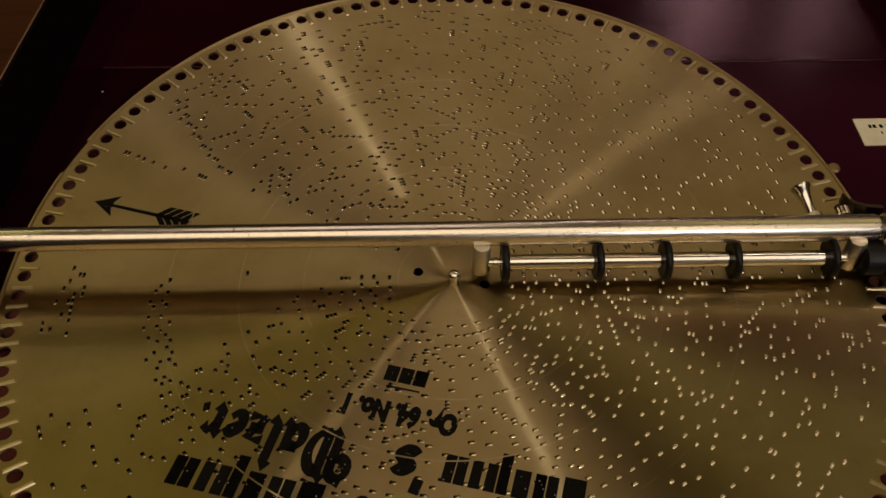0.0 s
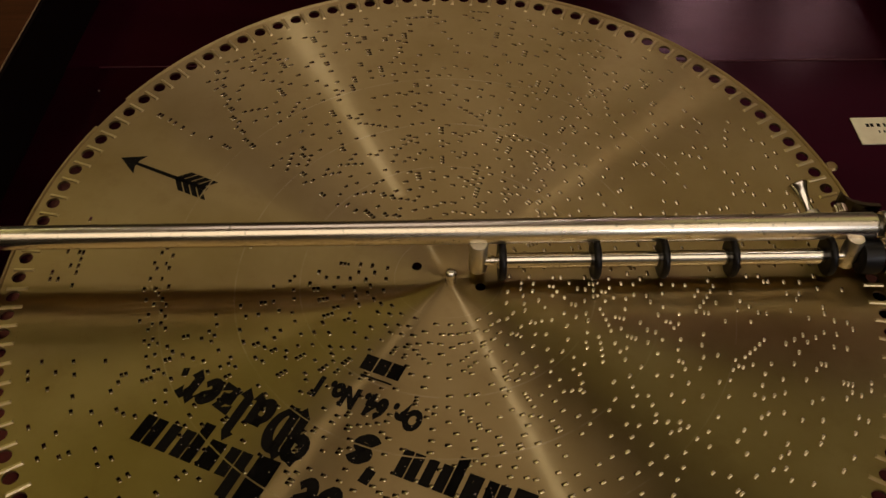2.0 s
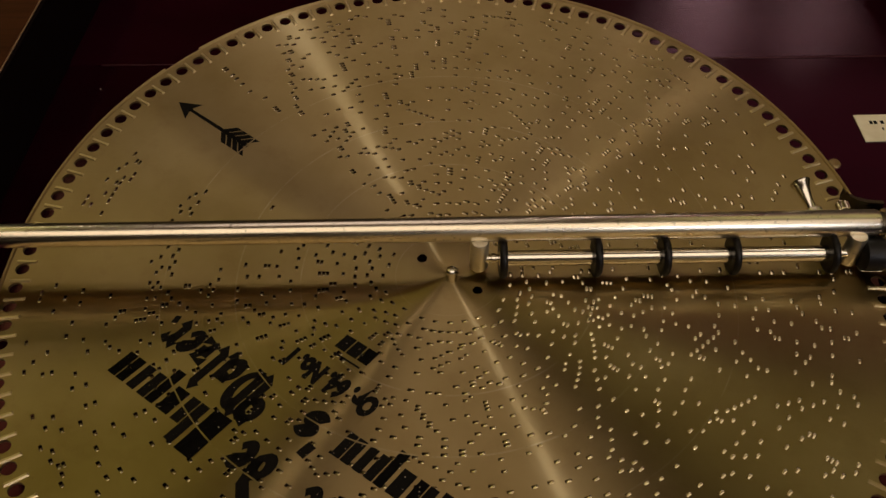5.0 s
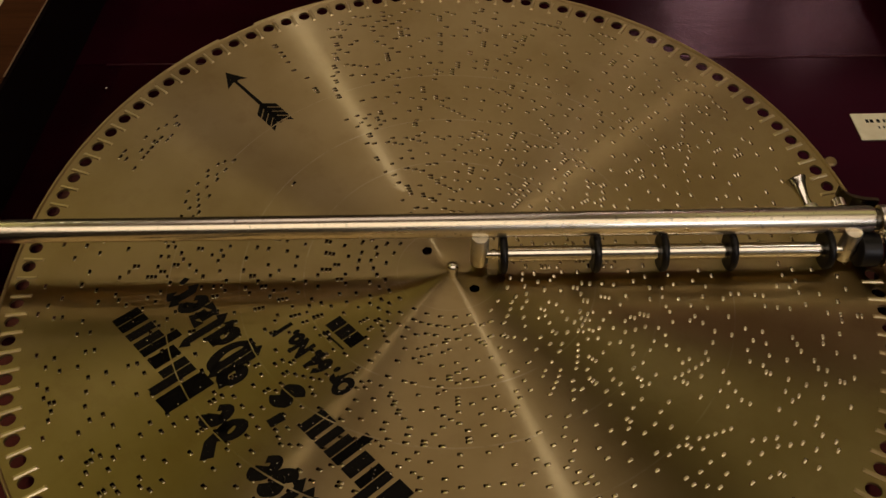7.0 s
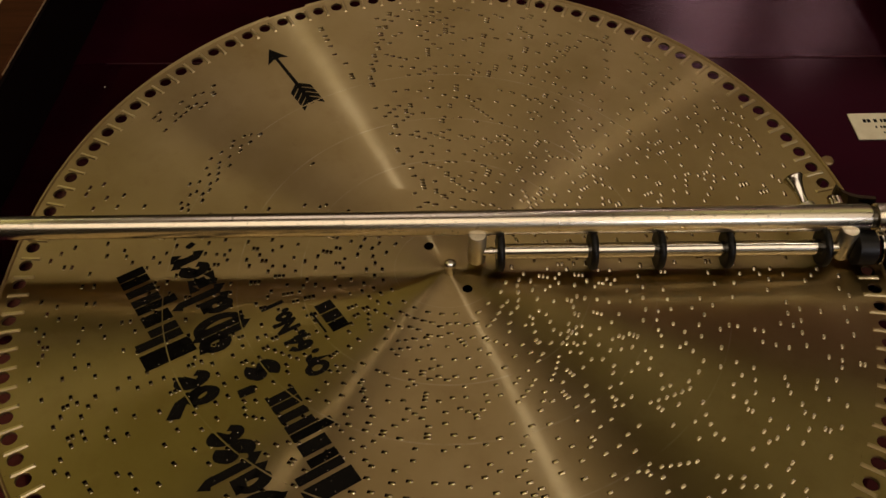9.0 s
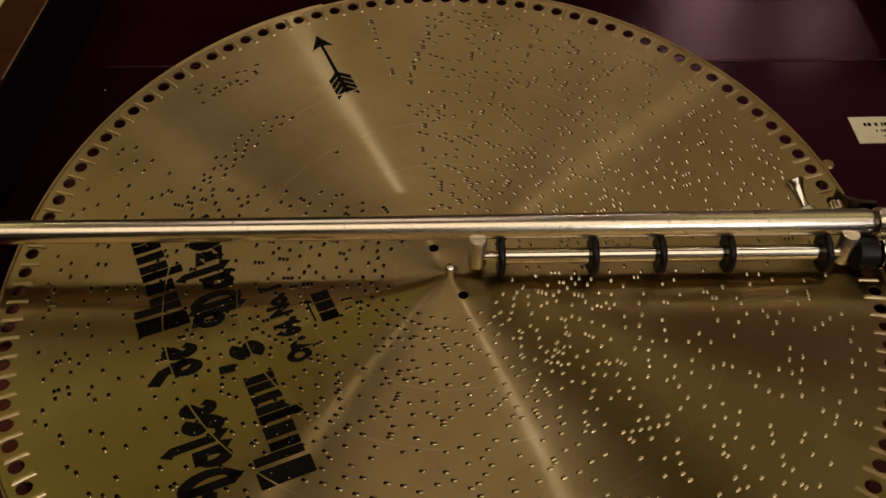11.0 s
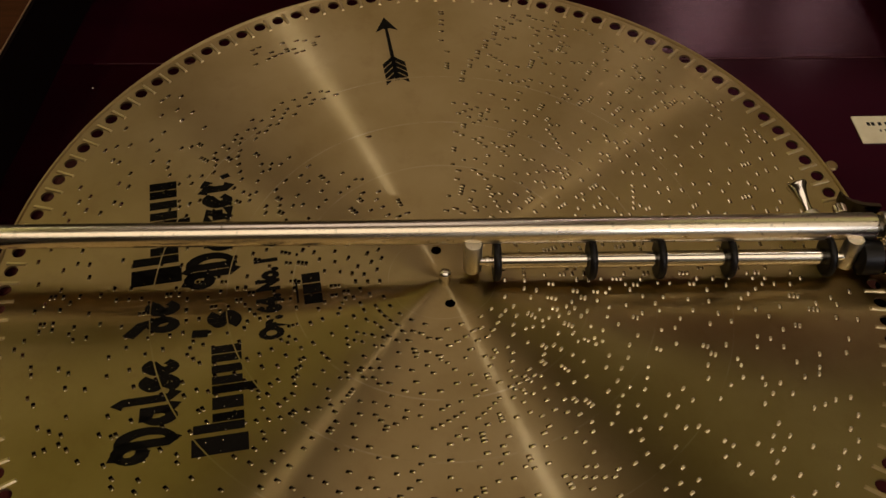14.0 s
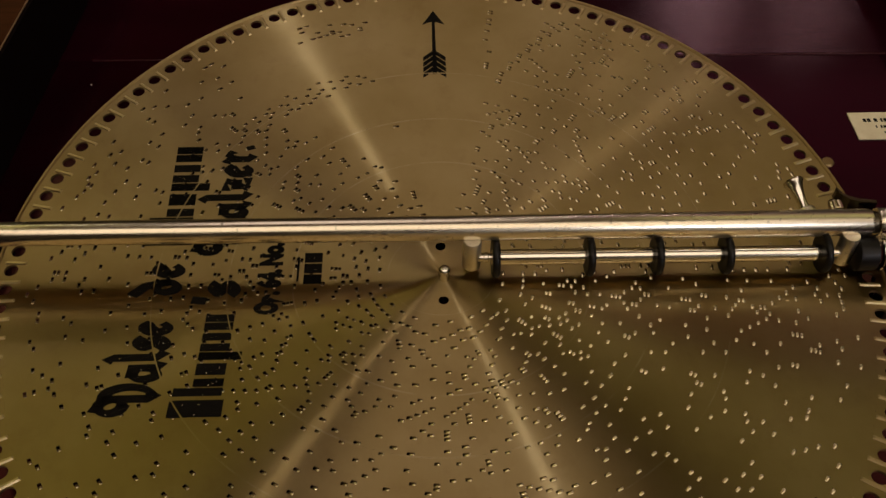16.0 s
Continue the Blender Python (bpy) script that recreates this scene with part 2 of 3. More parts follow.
# table under the music box
def table():
    t = thing("table", pose(0.03, 0.05, ROOM_F), "wooden table under a cream cloth", "table")
    bm = bmesh.new()
    box(bm, -0.62, 0.62, -0.5, 0.5, 0.72, 0.755, 0.004)
    part("tabletop", bm, CASE_WOOD, t)
    for sx in (-0.56, 0.56):
        for sy in (-0.44, 0.44):
            bm = bmesh.new()
            lathe(bm, [(0, 0), (0.02, 0), (0.035, 0.7), (0.035, 0.722), (0, 0.722)], Matrix.Translation((sx, sy, 0)), 16)
            part("leg", bm, CASE_WOOD, t)
    bm = bmesh.new()
    box(bm, -0.63, 0.63, -0.51, 0.51, 0.7555, 0.7585)
    cloth = part("tablecloth", bm, CLOTH)
    cloth.matrix_basis = pose(0.03, 0.05, ROOM_F)
    tagged(cloth, "cream woven cloth under the wooden case", "tablecloth")


table()
TABLE_Z = ROOM_F + 0.759

# ---------------------------------------------------------------- the case
DECK_Z = -0.020
X0, X1, Y0, Y1 = -0.229, 0.330, -0.32, 0.345
WALL = 0.027
WALL_TOP = 0.030


def skew(bm):
    """The left side of the case runs a little out of square."""
    for v in bm.verts:
        if v.co.x < 0:
            v.co.x += (v.co.y - Y1) * math.tan(radians(4.0))
    return bm


def music_box_case():
    case = thing("music_box_case", pose(0, 0, TABLE_Z), "glossy dark red mahogany music box case, standing open", "music box")
    up = -TABLE_Z
    for x0, x1, y0, y1 in ((X0 - WALL, X0, Y0 - WALL, Y1 + WALL), (X1, X1 + WALL, Y0 - WALL, Y1 + WALL),
                           (X0, X1, Y0 - WALL, Y0), (X0, X1, Y1, Y1 + WALL)):
        bm = bmesh.new()
        box(bm, x0, x1, y0, y1, 0, WALL_TOP + up, 0.0015)
        part("side_panel", skew(bm), CASE_WOOD, case, "brown varnished mahogany side with a worn edge")
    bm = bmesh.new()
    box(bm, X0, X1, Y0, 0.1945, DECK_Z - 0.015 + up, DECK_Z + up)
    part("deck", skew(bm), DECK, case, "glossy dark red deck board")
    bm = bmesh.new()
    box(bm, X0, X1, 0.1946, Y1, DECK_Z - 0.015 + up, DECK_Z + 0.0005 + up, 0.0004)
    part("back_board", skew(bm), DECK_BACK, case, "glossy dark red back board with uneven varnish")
    # bead added to draw the light line on the board's edge
    bm = bmesh.new()
    lathe(bm, [(0, X0 + 0.012), (0.0004, X0 + 0.012), (0.0004, X1 - 0.003), (0, X1 - 0.003)], Matrix.Translation((0, 0.1943, DECK_Z + 0.0002 + up)) @ ALONG_X, 12)
    part("joint_bead", bm, JOINT_GLINT, case, "thin pale bead for the highlight on the back board's edge", smooth=True)
    # thin sheets added over the inner faces, to darken them as shade does
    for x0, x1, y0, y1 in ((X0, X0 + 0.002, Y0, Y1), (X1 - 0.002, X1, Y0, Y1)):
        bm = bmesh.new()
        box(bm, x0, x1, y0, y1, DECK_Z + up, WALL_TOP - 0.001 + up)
        part("shade_sheet", skew(bm), WALL_SHADE, case, "near-black sheet for the shade on the inner wall face")
    # the varnish is rubbed off along the inner edges
    for x in (X0 - 0.0004, X1 - 0.0004):
        for y0, y1 in ((Y0 + 0.02, 0.10), (0.12, 0.235), (0.243, Y1 - 0.01)):
            bm = bmesh.new()
            box(bm, x, x + 0.0007, y0, y1, WALL_TOP - 0.0006 + up, WALL_TOP + 0.0002 + up, 0.0002)
            part("worn_edge", skew(bm), WORN_WOOD, case, "bare rubbed wood along the edge")
    bm = bmesh.new()
    box(bm, X0, X1, Y0, Y1, 0, 0.012)
    part("bottom", skew(bm), CASE_WOOD, case)


music_box_case()


def deck_pin():
    pin = thing("deck_pin", pose(-0.2125, 0.1708, DECK_Z), "tiny bright pin head in the dark deck", "pin")
    bm = bmesh.new()
    lathe(bm, [(0, 0), (0.0008, 0), (0.0008, 0.0003), (0.0005, 0.0006), (0, 0.0007)], seg=12)
    part("pin_head", bm, NICKEL_BRIGHT, pin, smooth=True)


deck_pin()


def paper_card():
    card = thing("paper_card", pose(0.2505, 0.1365, DECK_Z), "small cream paper card with printed lines, lying on the deck", "card")
    card.rotation_euler = (0, 0, radians(0.5))
    bm = bmesh.new()
    box(bm, 0, 0.052, -0.0235, 0, 0.0002, 0.0008)
    part("paper", bm, CARD, card)
    # two printed lines as short bars
    random.seed(5)
    for y, h, x, end in ((-0.0070, 0.0030, 0.0075, 0.044), (-0.0128, 0.0022, 0.0135, 0.038), (-0.0178, 0.0018, 0.017, 0.034)):
        bm = bmesh.new()
        while x < end:
            w = random.uniform(0.0012, 0.0022) * h / 0.0028
            box(bm, x, x + w, y - h / 2, y + h / 2, 0.0008, 0.00085)
            x += w + (0.0006 if random.random() < 0.8 else 0.002)
        part("printed_line", bm, INK, card)


paper_card()

# ---------------------------------------------------------------- the tune disc
R_RIM, R_HOLE = 0.219, 0.2105
N_HOLES = 112
BAY = 2 * math.pi / N_HOLES
SECTORS = (56, 112, 168, 224, 280)   # plates in each ring of the sheet
FOLD = 0.095                         # the pressure bar bends the sheet: slope of its two halves
TROUGH = 0.034                       # half width of the rounded fold
RATE = -4.625                        # degrees a second
R_BAND0, R_BAND1 = 0.2035, 0.2175    # band with the drive holes
ARROW = radians(164.1)
HUB_HOLES = ((0.0168, radians(163.8)), (0.0170, radians(-13.5)))

# the tune: slots on concentric tracks
TRACK_STEP, N_TRACK = 0.00196, 87
TRACK0 = 0.0500 - 10 * TRACK_STEP
SLOT_W, SLOT_L = 0.00165, 0.0034
# the sheet bends, so it is made of rigid plates: rings that end between two tracks
RINGS = [0.0004] + [TRACK0 + (i + 0.5) * TRACK_STEP for i in (9, 21, 37, 55)] + [R_BAND0]


def sag(x, y):
    """Height of the bent sheet over its lowest line; the fold narrows towards the hub."""
    w = TROUGH * min(1.0, math.hypot(x, y) / RINGS[1])
    k = 2 * w / math.pi
    return FOLD * (k * (1 - math.cos(y / k)) if abs(y) < w else abs(y) - w + k)


def plate_pose(r, alpha, theta):
    """Where a plate centred at r, alpha of the disc lies while the disc has turned by theta."""
    x, y, e = r * math.cos(alpha + theta), r * math.sin(alpha + theta), 1e-5
    n = Vector((-(sag(x + e, y) - sag(x - e, y)) / (2 * e), -(sag(x, y + e) - sag(x, y - e)) / (2 * e), 1)).normalized()
    n = Matrix.Rotation(-theta, 3, "Z") @ n
    tilt = Vector((0, 0, 1)).rotation_difference(n).to_matrix().to_4x4()
    c = Vector((r * math.cos(alpha), r * math.sin(alpha), 0))
    return Matrix.Translation(c + Vector((0, 0, sag(x, y)))) @ tilt @ Matrix.Translation(-c)


def tune():
    rng = random.Random(11)
    slots = [[] for _ in range(N_TRACK)]

    def put(track, alpha, alone=False):
        if not 0 <= track < N_TRACK:
            return
        r = TRACK0 + track * TRACK_STEP
        half = SLOT_L / 2 / r
        alpha %= 2 * math.pi
        step = 2 * math.pi / SECTORS[sum(r > edge for edge in RINGS[1:-1])]
        k = math.floor(alpha / step)
        if half * 2.3 < step:
            alpha = min(max(alpha, k * step + half * 1.05), (k + 1) * step - half * 1.2)
        else:
            alpha = (k + 0.5) * step
        near = [(t, b) for t in range(max(0, track - 2), min(N_TRACK, track + 3)) for b in slots[t]]
        if alone and any(abs(alpha - b) * r < 0.0039 for t, b in near):
            return
        if all(abs(alpha - b) > 2.3 * half for b in slots[track]):
            slots[track].append(alpha)

    def blank(track, alpha):
        """Where the tune is silent: round the arrow, and between its bands of notes."""
        d = math.degrees((alpha - ARROW + math.pi) % (2 * math.pi) - math.pi)
        r = TRACK0 + track * TRACK_STEP
        if -14.0 - 6.0 * (0.12 < r) < d < 12.0:
            return True
        if 12.0 <= d < 40.0 and r > 0.050 + (d - 12.0) * 0.0026:
            return True
        if r > 0.105 and (d > 165.0 or d < -110.0) and rng.random() < 0.5:
            return True
        return r > 0.150 and 40.0 <= d < 165.0 and rng.random() < 0.55

    def run(alpha, track, n, da, dt):
        for i in range(n):
            a, k = alpha + i * da, track + i * dt
            if not blank(k, a):
                put(k, a, n == 1)

    # chords and short slanting figures
    for _ in range(560):
        track = 10 + rng.randrange(N_TRACK - 10)
        r = TRACK0 + track * TRACK_STEP
        kind = rng.random()
        if kind < 0.25:
            run(rng.uniform(0, 2 * math.pi), track, rng.choice((2, 3, 3)), rng.uniform(0, 0.0006) / r, rng.choice((1, -1)))
        elif kind < 0.85:
            run(rng.uniform(0, 2 * math.pi), track, rng.choice((2, 3, 4, 5)), rng.choice((-1, 1)) * rng.uniform(0.0025, 0.0045) / r, rng.choice((1, -1, 2, -2)))
        else:
            run(rng.uniform(0, 2 * math.pi), track, rng.choice((3, 4, 5, 6)), 0.0046 / r, 0)
    # single notes, thickest near the middle
    for _ in range(4600):
        track = int(N_TRACK * rng.random() ** 1.35)
        run(rng.uniform(0, 2 * math.pi), track, 1, 0, 0)
    # two bands of repeated notes after the arrow
    for i in range(15):
        a = ARROW + radians(15.5 + i * 1.9)
        for k in range(3):
            put(54 + 2 * k + (i % 2) + rng.choice((0, 0, 1)), a + radians(k * 1.3 + rng.uniform(-0.3, 0.3)))
    for i in range(11):
        a = ARROW + radians(13.0 + i * 1.25)
        put(77 + rng.randrange(8), a)
        put(76 + rng.randrange(4) * 2, a + radians(0.5))
    # the start of the tune: a line of notes before the arrow, then a slanting edge
    for track in (84, 83, 80, 78, 75, 71, 66, 61, 60, 59):
        put(track, ARROW - radians(10.4) - (84 - track) * radians(0.05))
    for i in range(22):
        put(85 - 3 * i // 2, ARROW - radians(23.5 - i * 0.42))
    put(36, ARROW + radians(12.5))
    return slots


SLOTS = tune()


def at(r, a, z=0.0):
    return Vector((r * math.cos(a), r * math.sin(a), z))


def turned_face(b, pts, layer, mat=0):
    """A face of the sheet; its map runs along the radius, to comb the gloss in circles."""
    f = b.faces.new([b.verts.new(p) for p in pts])
    f.material_index = mat
    for lp in f.loops:
        p = lp.vert.co
        lp[layer].uv = (math.hypot(p.x, p.y), math.atan2(p.y, p.x) % (2 * math.pi) * 0.1)


def punch(bm, uv, tongues, r0, r1, s, half):
    """One note: the walls and rounded end of its slot, and the tongue pressed down from a raised heel."""
    mid, hw = (r0 + r1) / 2, (r1 - r0) / 2
    prof = ((1.12, -0.00002, 0.72), (0.98, 0.00012, 0.94), (0.74, 0.00015, 0.97), (0.42, -0.00003, 0.97), (0.05, -0.00032, 0.96),
            (-0.30, -0.00064, 0.93), (-0.56, -0.00092, 0.85), (-0.66, -0.0018, 0.7))
    rows = []
    for f, z, wide in prof:
        rows.append([tongues.verts.new(at(mid + hw * wide * u, s + half * f, max(z - d, -0.0025))) for u, d in
                     ((-1, 0.00030), (-0.72, 0.00010), (0, 0), (0.72, 0.00010), (1, 0.00030))])
    for p, q in zip(rows, rows[1:]):
        for i in range(4):
            tongues.faces.new((p[i], p[i + 1], q[i + 1], q[i]))
    # rounded leading end
    for rr, sign in ((r0, 1), (r1, -1)):
        turned_face(bm, (at(rr, s - half), at(rr + sign * hw * 0.62, s - half), at(rr + sign * hw * 0.2, s - half * 0.80), at(rr, s - half * 0.55)), uv)
    # thickness of the sheet along the slot
    for rr in (r0, r1):
        turned_face(bm, (at(rr, s - half), at(rr, s + half), at(rr, s + half, -0.0006), at(rr, s - half, -0.0006)), uv, 1)
    turned_face(bm, (at(r0, s - half), at(r1, s - half), at(r1, s - half, -0.0006), at(r0, s - half, -0.0006)), uv, 1)


def sheet_plate(k, ring):
    """One rigid plate of the sheet, flat in the disc's space: slots are open, each with its bent tongue."""
    step = 2 * math.pi / SECTORS[ring]
    a0, a1 = k * step, (k + 1) * step
    bm = bmesh.new()
    uv = bm.loops.layers.uv.new("turned")
    tongues = bmesh.new()

    def strip(r0, r1, c, d):
        n = max(1, math.ceil((d - c) / radians(2.2)))
        for i in range(n if d - c > 1e-6 else 0):
            u, v = c + (d - c) * i / n, c + (d - c) * (i + 1) / n
            turned_face(bm, (at(r0, u), at(r1, u), at(r1, v), at(r0, v)), uv)

    r, end = RINGS[ring], RINGS[ring + 1]
    if ring == 0:
        # plain middle, with the two round driving holes left open
        strip(r, 0.0135, a0, a1)
        fine_r, fine_a = 17, 12
        for i in range(fine_r):
            r0, r1 = 0.0135 + 0.0068 * i / fine_r, 0.0135 + 0.0068 * (i + 1) / fine_r
            for q in range(fine_a):
                u, v = a0 + step * q / fine_a, a0 + step * (q + 1) / fine_a
                c = at((r0 + r1) / 2, (u + v) / 2)
                if all((c - at(hr, ha)).length > 0.0025 for hr, ha in HUB_HOLES):
                    strip(r0, r1, u, v)
        r = 0.0203
    for i in range(N_TRACK):
        rt = TRACK0 + i * TRACK_STEP
        if not r < rt < end:
            continue
        here = sorted(s for s in SLOTS[i] if a0 <= s < a1)
        if not here:
            continue
        r0, r1 = rt - SLOT_W / 2, rt + SLOT_W / 2
        strip(r, r0, a0, a1)
        r = r1
        half = min(SLOT_L / 2 / rt, step * 0.46)
        edge = a0
        for s in here:
            strip(r0, r1, edge, s - half)
            edge = s + half
            punch(bm, uv, tongues, r0, r1, s, half)
        strip(r0, r1, edge, a1)
    strip(r, end, a0, a1)
    # the edges of a plate run on beneath its neighbours
    lo, out = 0.00005, 0.0005
    for i in range(3):
        u, v = a0 + step * i / 3, a0 + step * (i + 1) / 3
        turned_face(bm, (at(end, u), at(end + out, u, -lo), at(end + out, v, -lo), at(end, v)), uv)
    for a, d in ((a0, -out), (a1, out)):
        low = 0.0203 if ring == 0 else RINGS[ring]
        turned_face(bm, [at(q, a) for q in (low, end)] + [at(q, a + d / q, -lo) for q in (end, low)], uv)
    return bm, tongues


def rim_plate(j):
    """One bay of the rim: a round drive hole in a shallow band, with a raised rib beside it."""
    b0 = j * BAY
    mid = b0 + BAY / 2
    bm = bmesh.new()
    uv = bm.loops.layers.uv.new("turned")
    hole_r, n = 0.0034, 24
    ring, rim = [], []
    centre, ex, ey = at(R_HOLE, mid), at(1, mid), at(1, mid + math.pi / 2)
    for q in range(n):
        g = 2 * math.pi * q / n
        ring.append(centre + (ex * math.cos(g) + ey * math.sin(g)) * hole_r)
        s = 1 / max(abs(math.cos(g)), abs(math.sin(g)))
        rim.append(at((R_BAND0 + R_BAND1) / 2 + math.cos(g) * s * (R_BAND1 - R_BAND0) / 2, mid + math.sin(g) * s * BAY / 2))
    down = Vector((0, 0, -0.0014))
    for q in range(n):
        p = (q + 1) % n
        turned_face(bm, (ring[q], rim[q], rim[p], ring[p]), uv)
        turned_face(bm, (ring[q], ring[p], ring[p] + down, ring[q] + down), uv, 1)
    turned_face(bm, (at(R_BAND0, b0), at(R_BAND0, b0 + BAY), at(R_BAND0 - 0.0005, b0 + BAY, -0.00005), at(R_BAND0 - 0.0005, b0, -0.00005)), uv)
    w, c, h = 0.0011 / R_HOLE, b0 + 0.0013 / R_HOLE, 0.0007
    lo, hi = R_BAND0 + 0.0005, R_BAND1 - 0.0030
    foot = [at(lo, c - w), at(hi, c - w), at(hi, c + w), at(lo, c + w)]
    top = [at(lo + 0.0007, c - w * 0.5, h), at(hi - 0.0007, c - w * 0.5, h), at(hi - 0.0007, c + w * 0.5, h), at(lo + 0.0007, c + w * 0.5, h)]
    turned_face(bm, top, uv, 2)
    for q in range(4):
        p = (q + 1) % 4
        turned_face(bm, (foot[q], foot[p], top[p], top[q]), uv, 2)
    return bm


def rim_strip(j):
    """The folded edge of the sheet: a low rounded bead, worn away for two bays beside the arrow."""
    a0 = j * BAY
    d = math.degrees((a0 + BAY / 2 - ARROW + math.pi) % (2 * math.pi) - math.pi)
    thin = -10.6 < d < -4.2
    out = R_RIM - (0.0012 if thin else 0.0)
    h = 0.0004 if thin else 0.0013
    prof = [(R_BAND1 - 0.0004, -0.0001), (R_BAND1 + 0.0001, h * 0.8), ((R_BAND1 + out) / 2, h), (out - 0.0002, h * 0.6), (out, -0.0004), (out - 0.0001, -0.0018)]
    bm = bmesh.new()
    n = 2
    grid = [[bm.verts.new(at(r, a0 + BAY * i / n, z)) for r, z in prof] for i in range(n + 1)]
    for i in range(n):
        for k in range(len(prof) - 1):
            bm.faces.new((grid[i][k], grid[i][k + 1], grid[i + 1][k + 1], grid[i + 1][k]))
    return bm


# lettering, in the disc's space: reading direction and the outward way up
READ = Matrix.Rotation(radians(164.3), 4, "Z")


def letters(text, height, bold=0.0):
    """A line of built-in font, as a flat bmesh starting at x = 0 on the baseline; height of the capitals."""
    cu = bpy.data.curves.new("lettering", "FONT")
    cu.body, cu.size, cu.offset, cu.resolution_u = text, height / 0.70, bold, 3
    ob = bpy.data.objects.new("lettering", cu)
    scene.collection.objects.link(ob)
    me = ob.evaluated_get(bpy.context.evaluated_depsgraph_get()).to_mesh()
    bm = bmesh.new()
    bm.from_mesh(me)
    bpy.data.objects.remove(ob)
    bpy.data.curves.remove(cu)
    return bm


def arc(cx, cy, rx, ry, g0, g1, n=14):
    return [(cx + rx * math.cos(radians(g0 + (g1 - g0) * i / n)), cy + ry * math.sin(radians(g0 + (g1 - g0) * i / n))) for i in range(n + 1)]


# black-letter forms as strokes of a broad pen; x height 1, with the advance of each letter
STROKES = {
    "a": (1.02, [arc(0.40, 0.48, 0.27, 0.34, 80, 330), [(0.30, 0.86), (0.72, 0.90), (0.72, 0.16), (0.92, 0.08)]]),
    "l": (0.62, [[(0.12, 1.62), (0.26, 1.50), (0.26, 0.22), (0.48, 0.08)]]),
    "s": (0.86, [arc(0.44, 0.72, 0.25, 0.18, 30, 250), arc(0.38, 0.28, 0.27, 0.20, 80, -150)]),
    "e": (0.88, [arc(0.42, 0.48, 0.28, 0.36, 40, 320), [(0.20, 0.44), (0.62, 0.70)]]),
    "d": (0.98, [arc(0.44, 0.44, 0.28, 0.32, 0, 360), [(0.70, 0.52), (0.52, 1.10), (0.06, 1.42)]]),
    "z": (0.92, [[(0.14, 0.86), (0.68, 0.86), (0.22, 0.12), (0.78, 0.12)], [(0.22, 0.50), (0.66, 0.50)]]),
    "r": (0.80, [[(0.10, 0.94), (0.26, 0.86), (0.26, 0.18), (0.44, 0.06)], [(0.34, 0.66), (0.52, 0.92), (0.70, 0.80)]]),
    "V": (1.72, [arc(0.50, 1.22, 0.34, 0.34, -80, 270), [(0.30, 1.62), (0.86, 1.50), (0.86, 0.20), (1.06, 0.06)],
                 arc(0.98, 0.80, 0.48, 0.68, 95, -95)]),
    "W": (2.14, [arc(0.50, 1.22, 0.34, 0.34, -80, 270), [(0.30, 1.62), (0.82, 1.50), (0.82, 0.20), (1.02, 0.06)],
                 [(1.02, 1.62), (1.26, 1.46), (1.26, 0.10)], arc(1.36, 0.80, 0.50, 0.68, 95, -95)]),
    "'": (0.40, [[(0.24, 1.50), (0.20, 1.15)]]),
    ".": (0.45, [[(0.16, 0.12), (0.26, 0.16)]]),
}


def black_letters(text, x_height, pen=0.43):
    """A line of pen strokes; the stroke is widest across the pen's edge, held at 40 degrees."""
    bm = bmesh.new()
    x0 = 0.0
    for ch in text:
        advance, strokes = STROKES[ch]
        for pts in strokes:
            pts = [Vector((x0 + x, y)) for x, y in pts]
            rows = []
            for i, p in enumerate(pts):
                d = (pts[min(i + 1, len(pts) - 1)] - pts[max(i - 1, 0)]).normalized()
                w = pen * (0.62 + 0.38 * abs(math.sin(math.atan2(d.y, d.x) - radians(40)))) / 2
                side = Vector((-d.y, d.x)) * w
                more = d * (-w * 0.5 if i == 0 else w * 0.5 if i == len(pts) - 1 else 0)
                rows.append([bm.verts.new(((p + more + o) * x_height).to_3d()) for o in (side, -side)])
            for p, q in zip(rows, rows[1:]):
                bm.faces.new((p[0], q[0], q[1], p[1]))
        x0 += advance
    return bm


def fit_line(bm, s0, s1, q):
    """Stretch a line to run from s0 to s1, its baseline at q from the disc's centre."""
    xs = [v.co.x for v in bm.verts]
    lo, hi = min(xs), max(xs)
    for v in bm.verts:
        v.co.x = s0 + (v.co.x - lo) * (s1 - s0) / (hi - lo)
        v.co.y += q
    return bm


def bars(pattern, s0, s1, q, x_height):
    """A masked word: plain bars, tall (t), short (s), dropping (d), wide tall (T) or wide short (S), and spaces."""
    bm = bmesh.new()
    width = {"T": 1.7, "S": 1.25, " ": 0.22}
    total = sum(width.get(c, 0.85) for c in pattern)
    x = s0
    for c in pattern:
        w = width.get(c, 0.85) * (s1 - s0) / total
        if c != " ":
            top, low = {"t": (1.6, 0), "s": (1.0, 0), "d": (1.0, -0.45), "T": (1.65, -0.1), "S": (1.0, 0)}[c]
            box(bm, x + 0.05 * w, x + 0.95 * w, q + low * x_height, q + top * x_height, -0.00001, 0.00001)
        x += w
    return bm


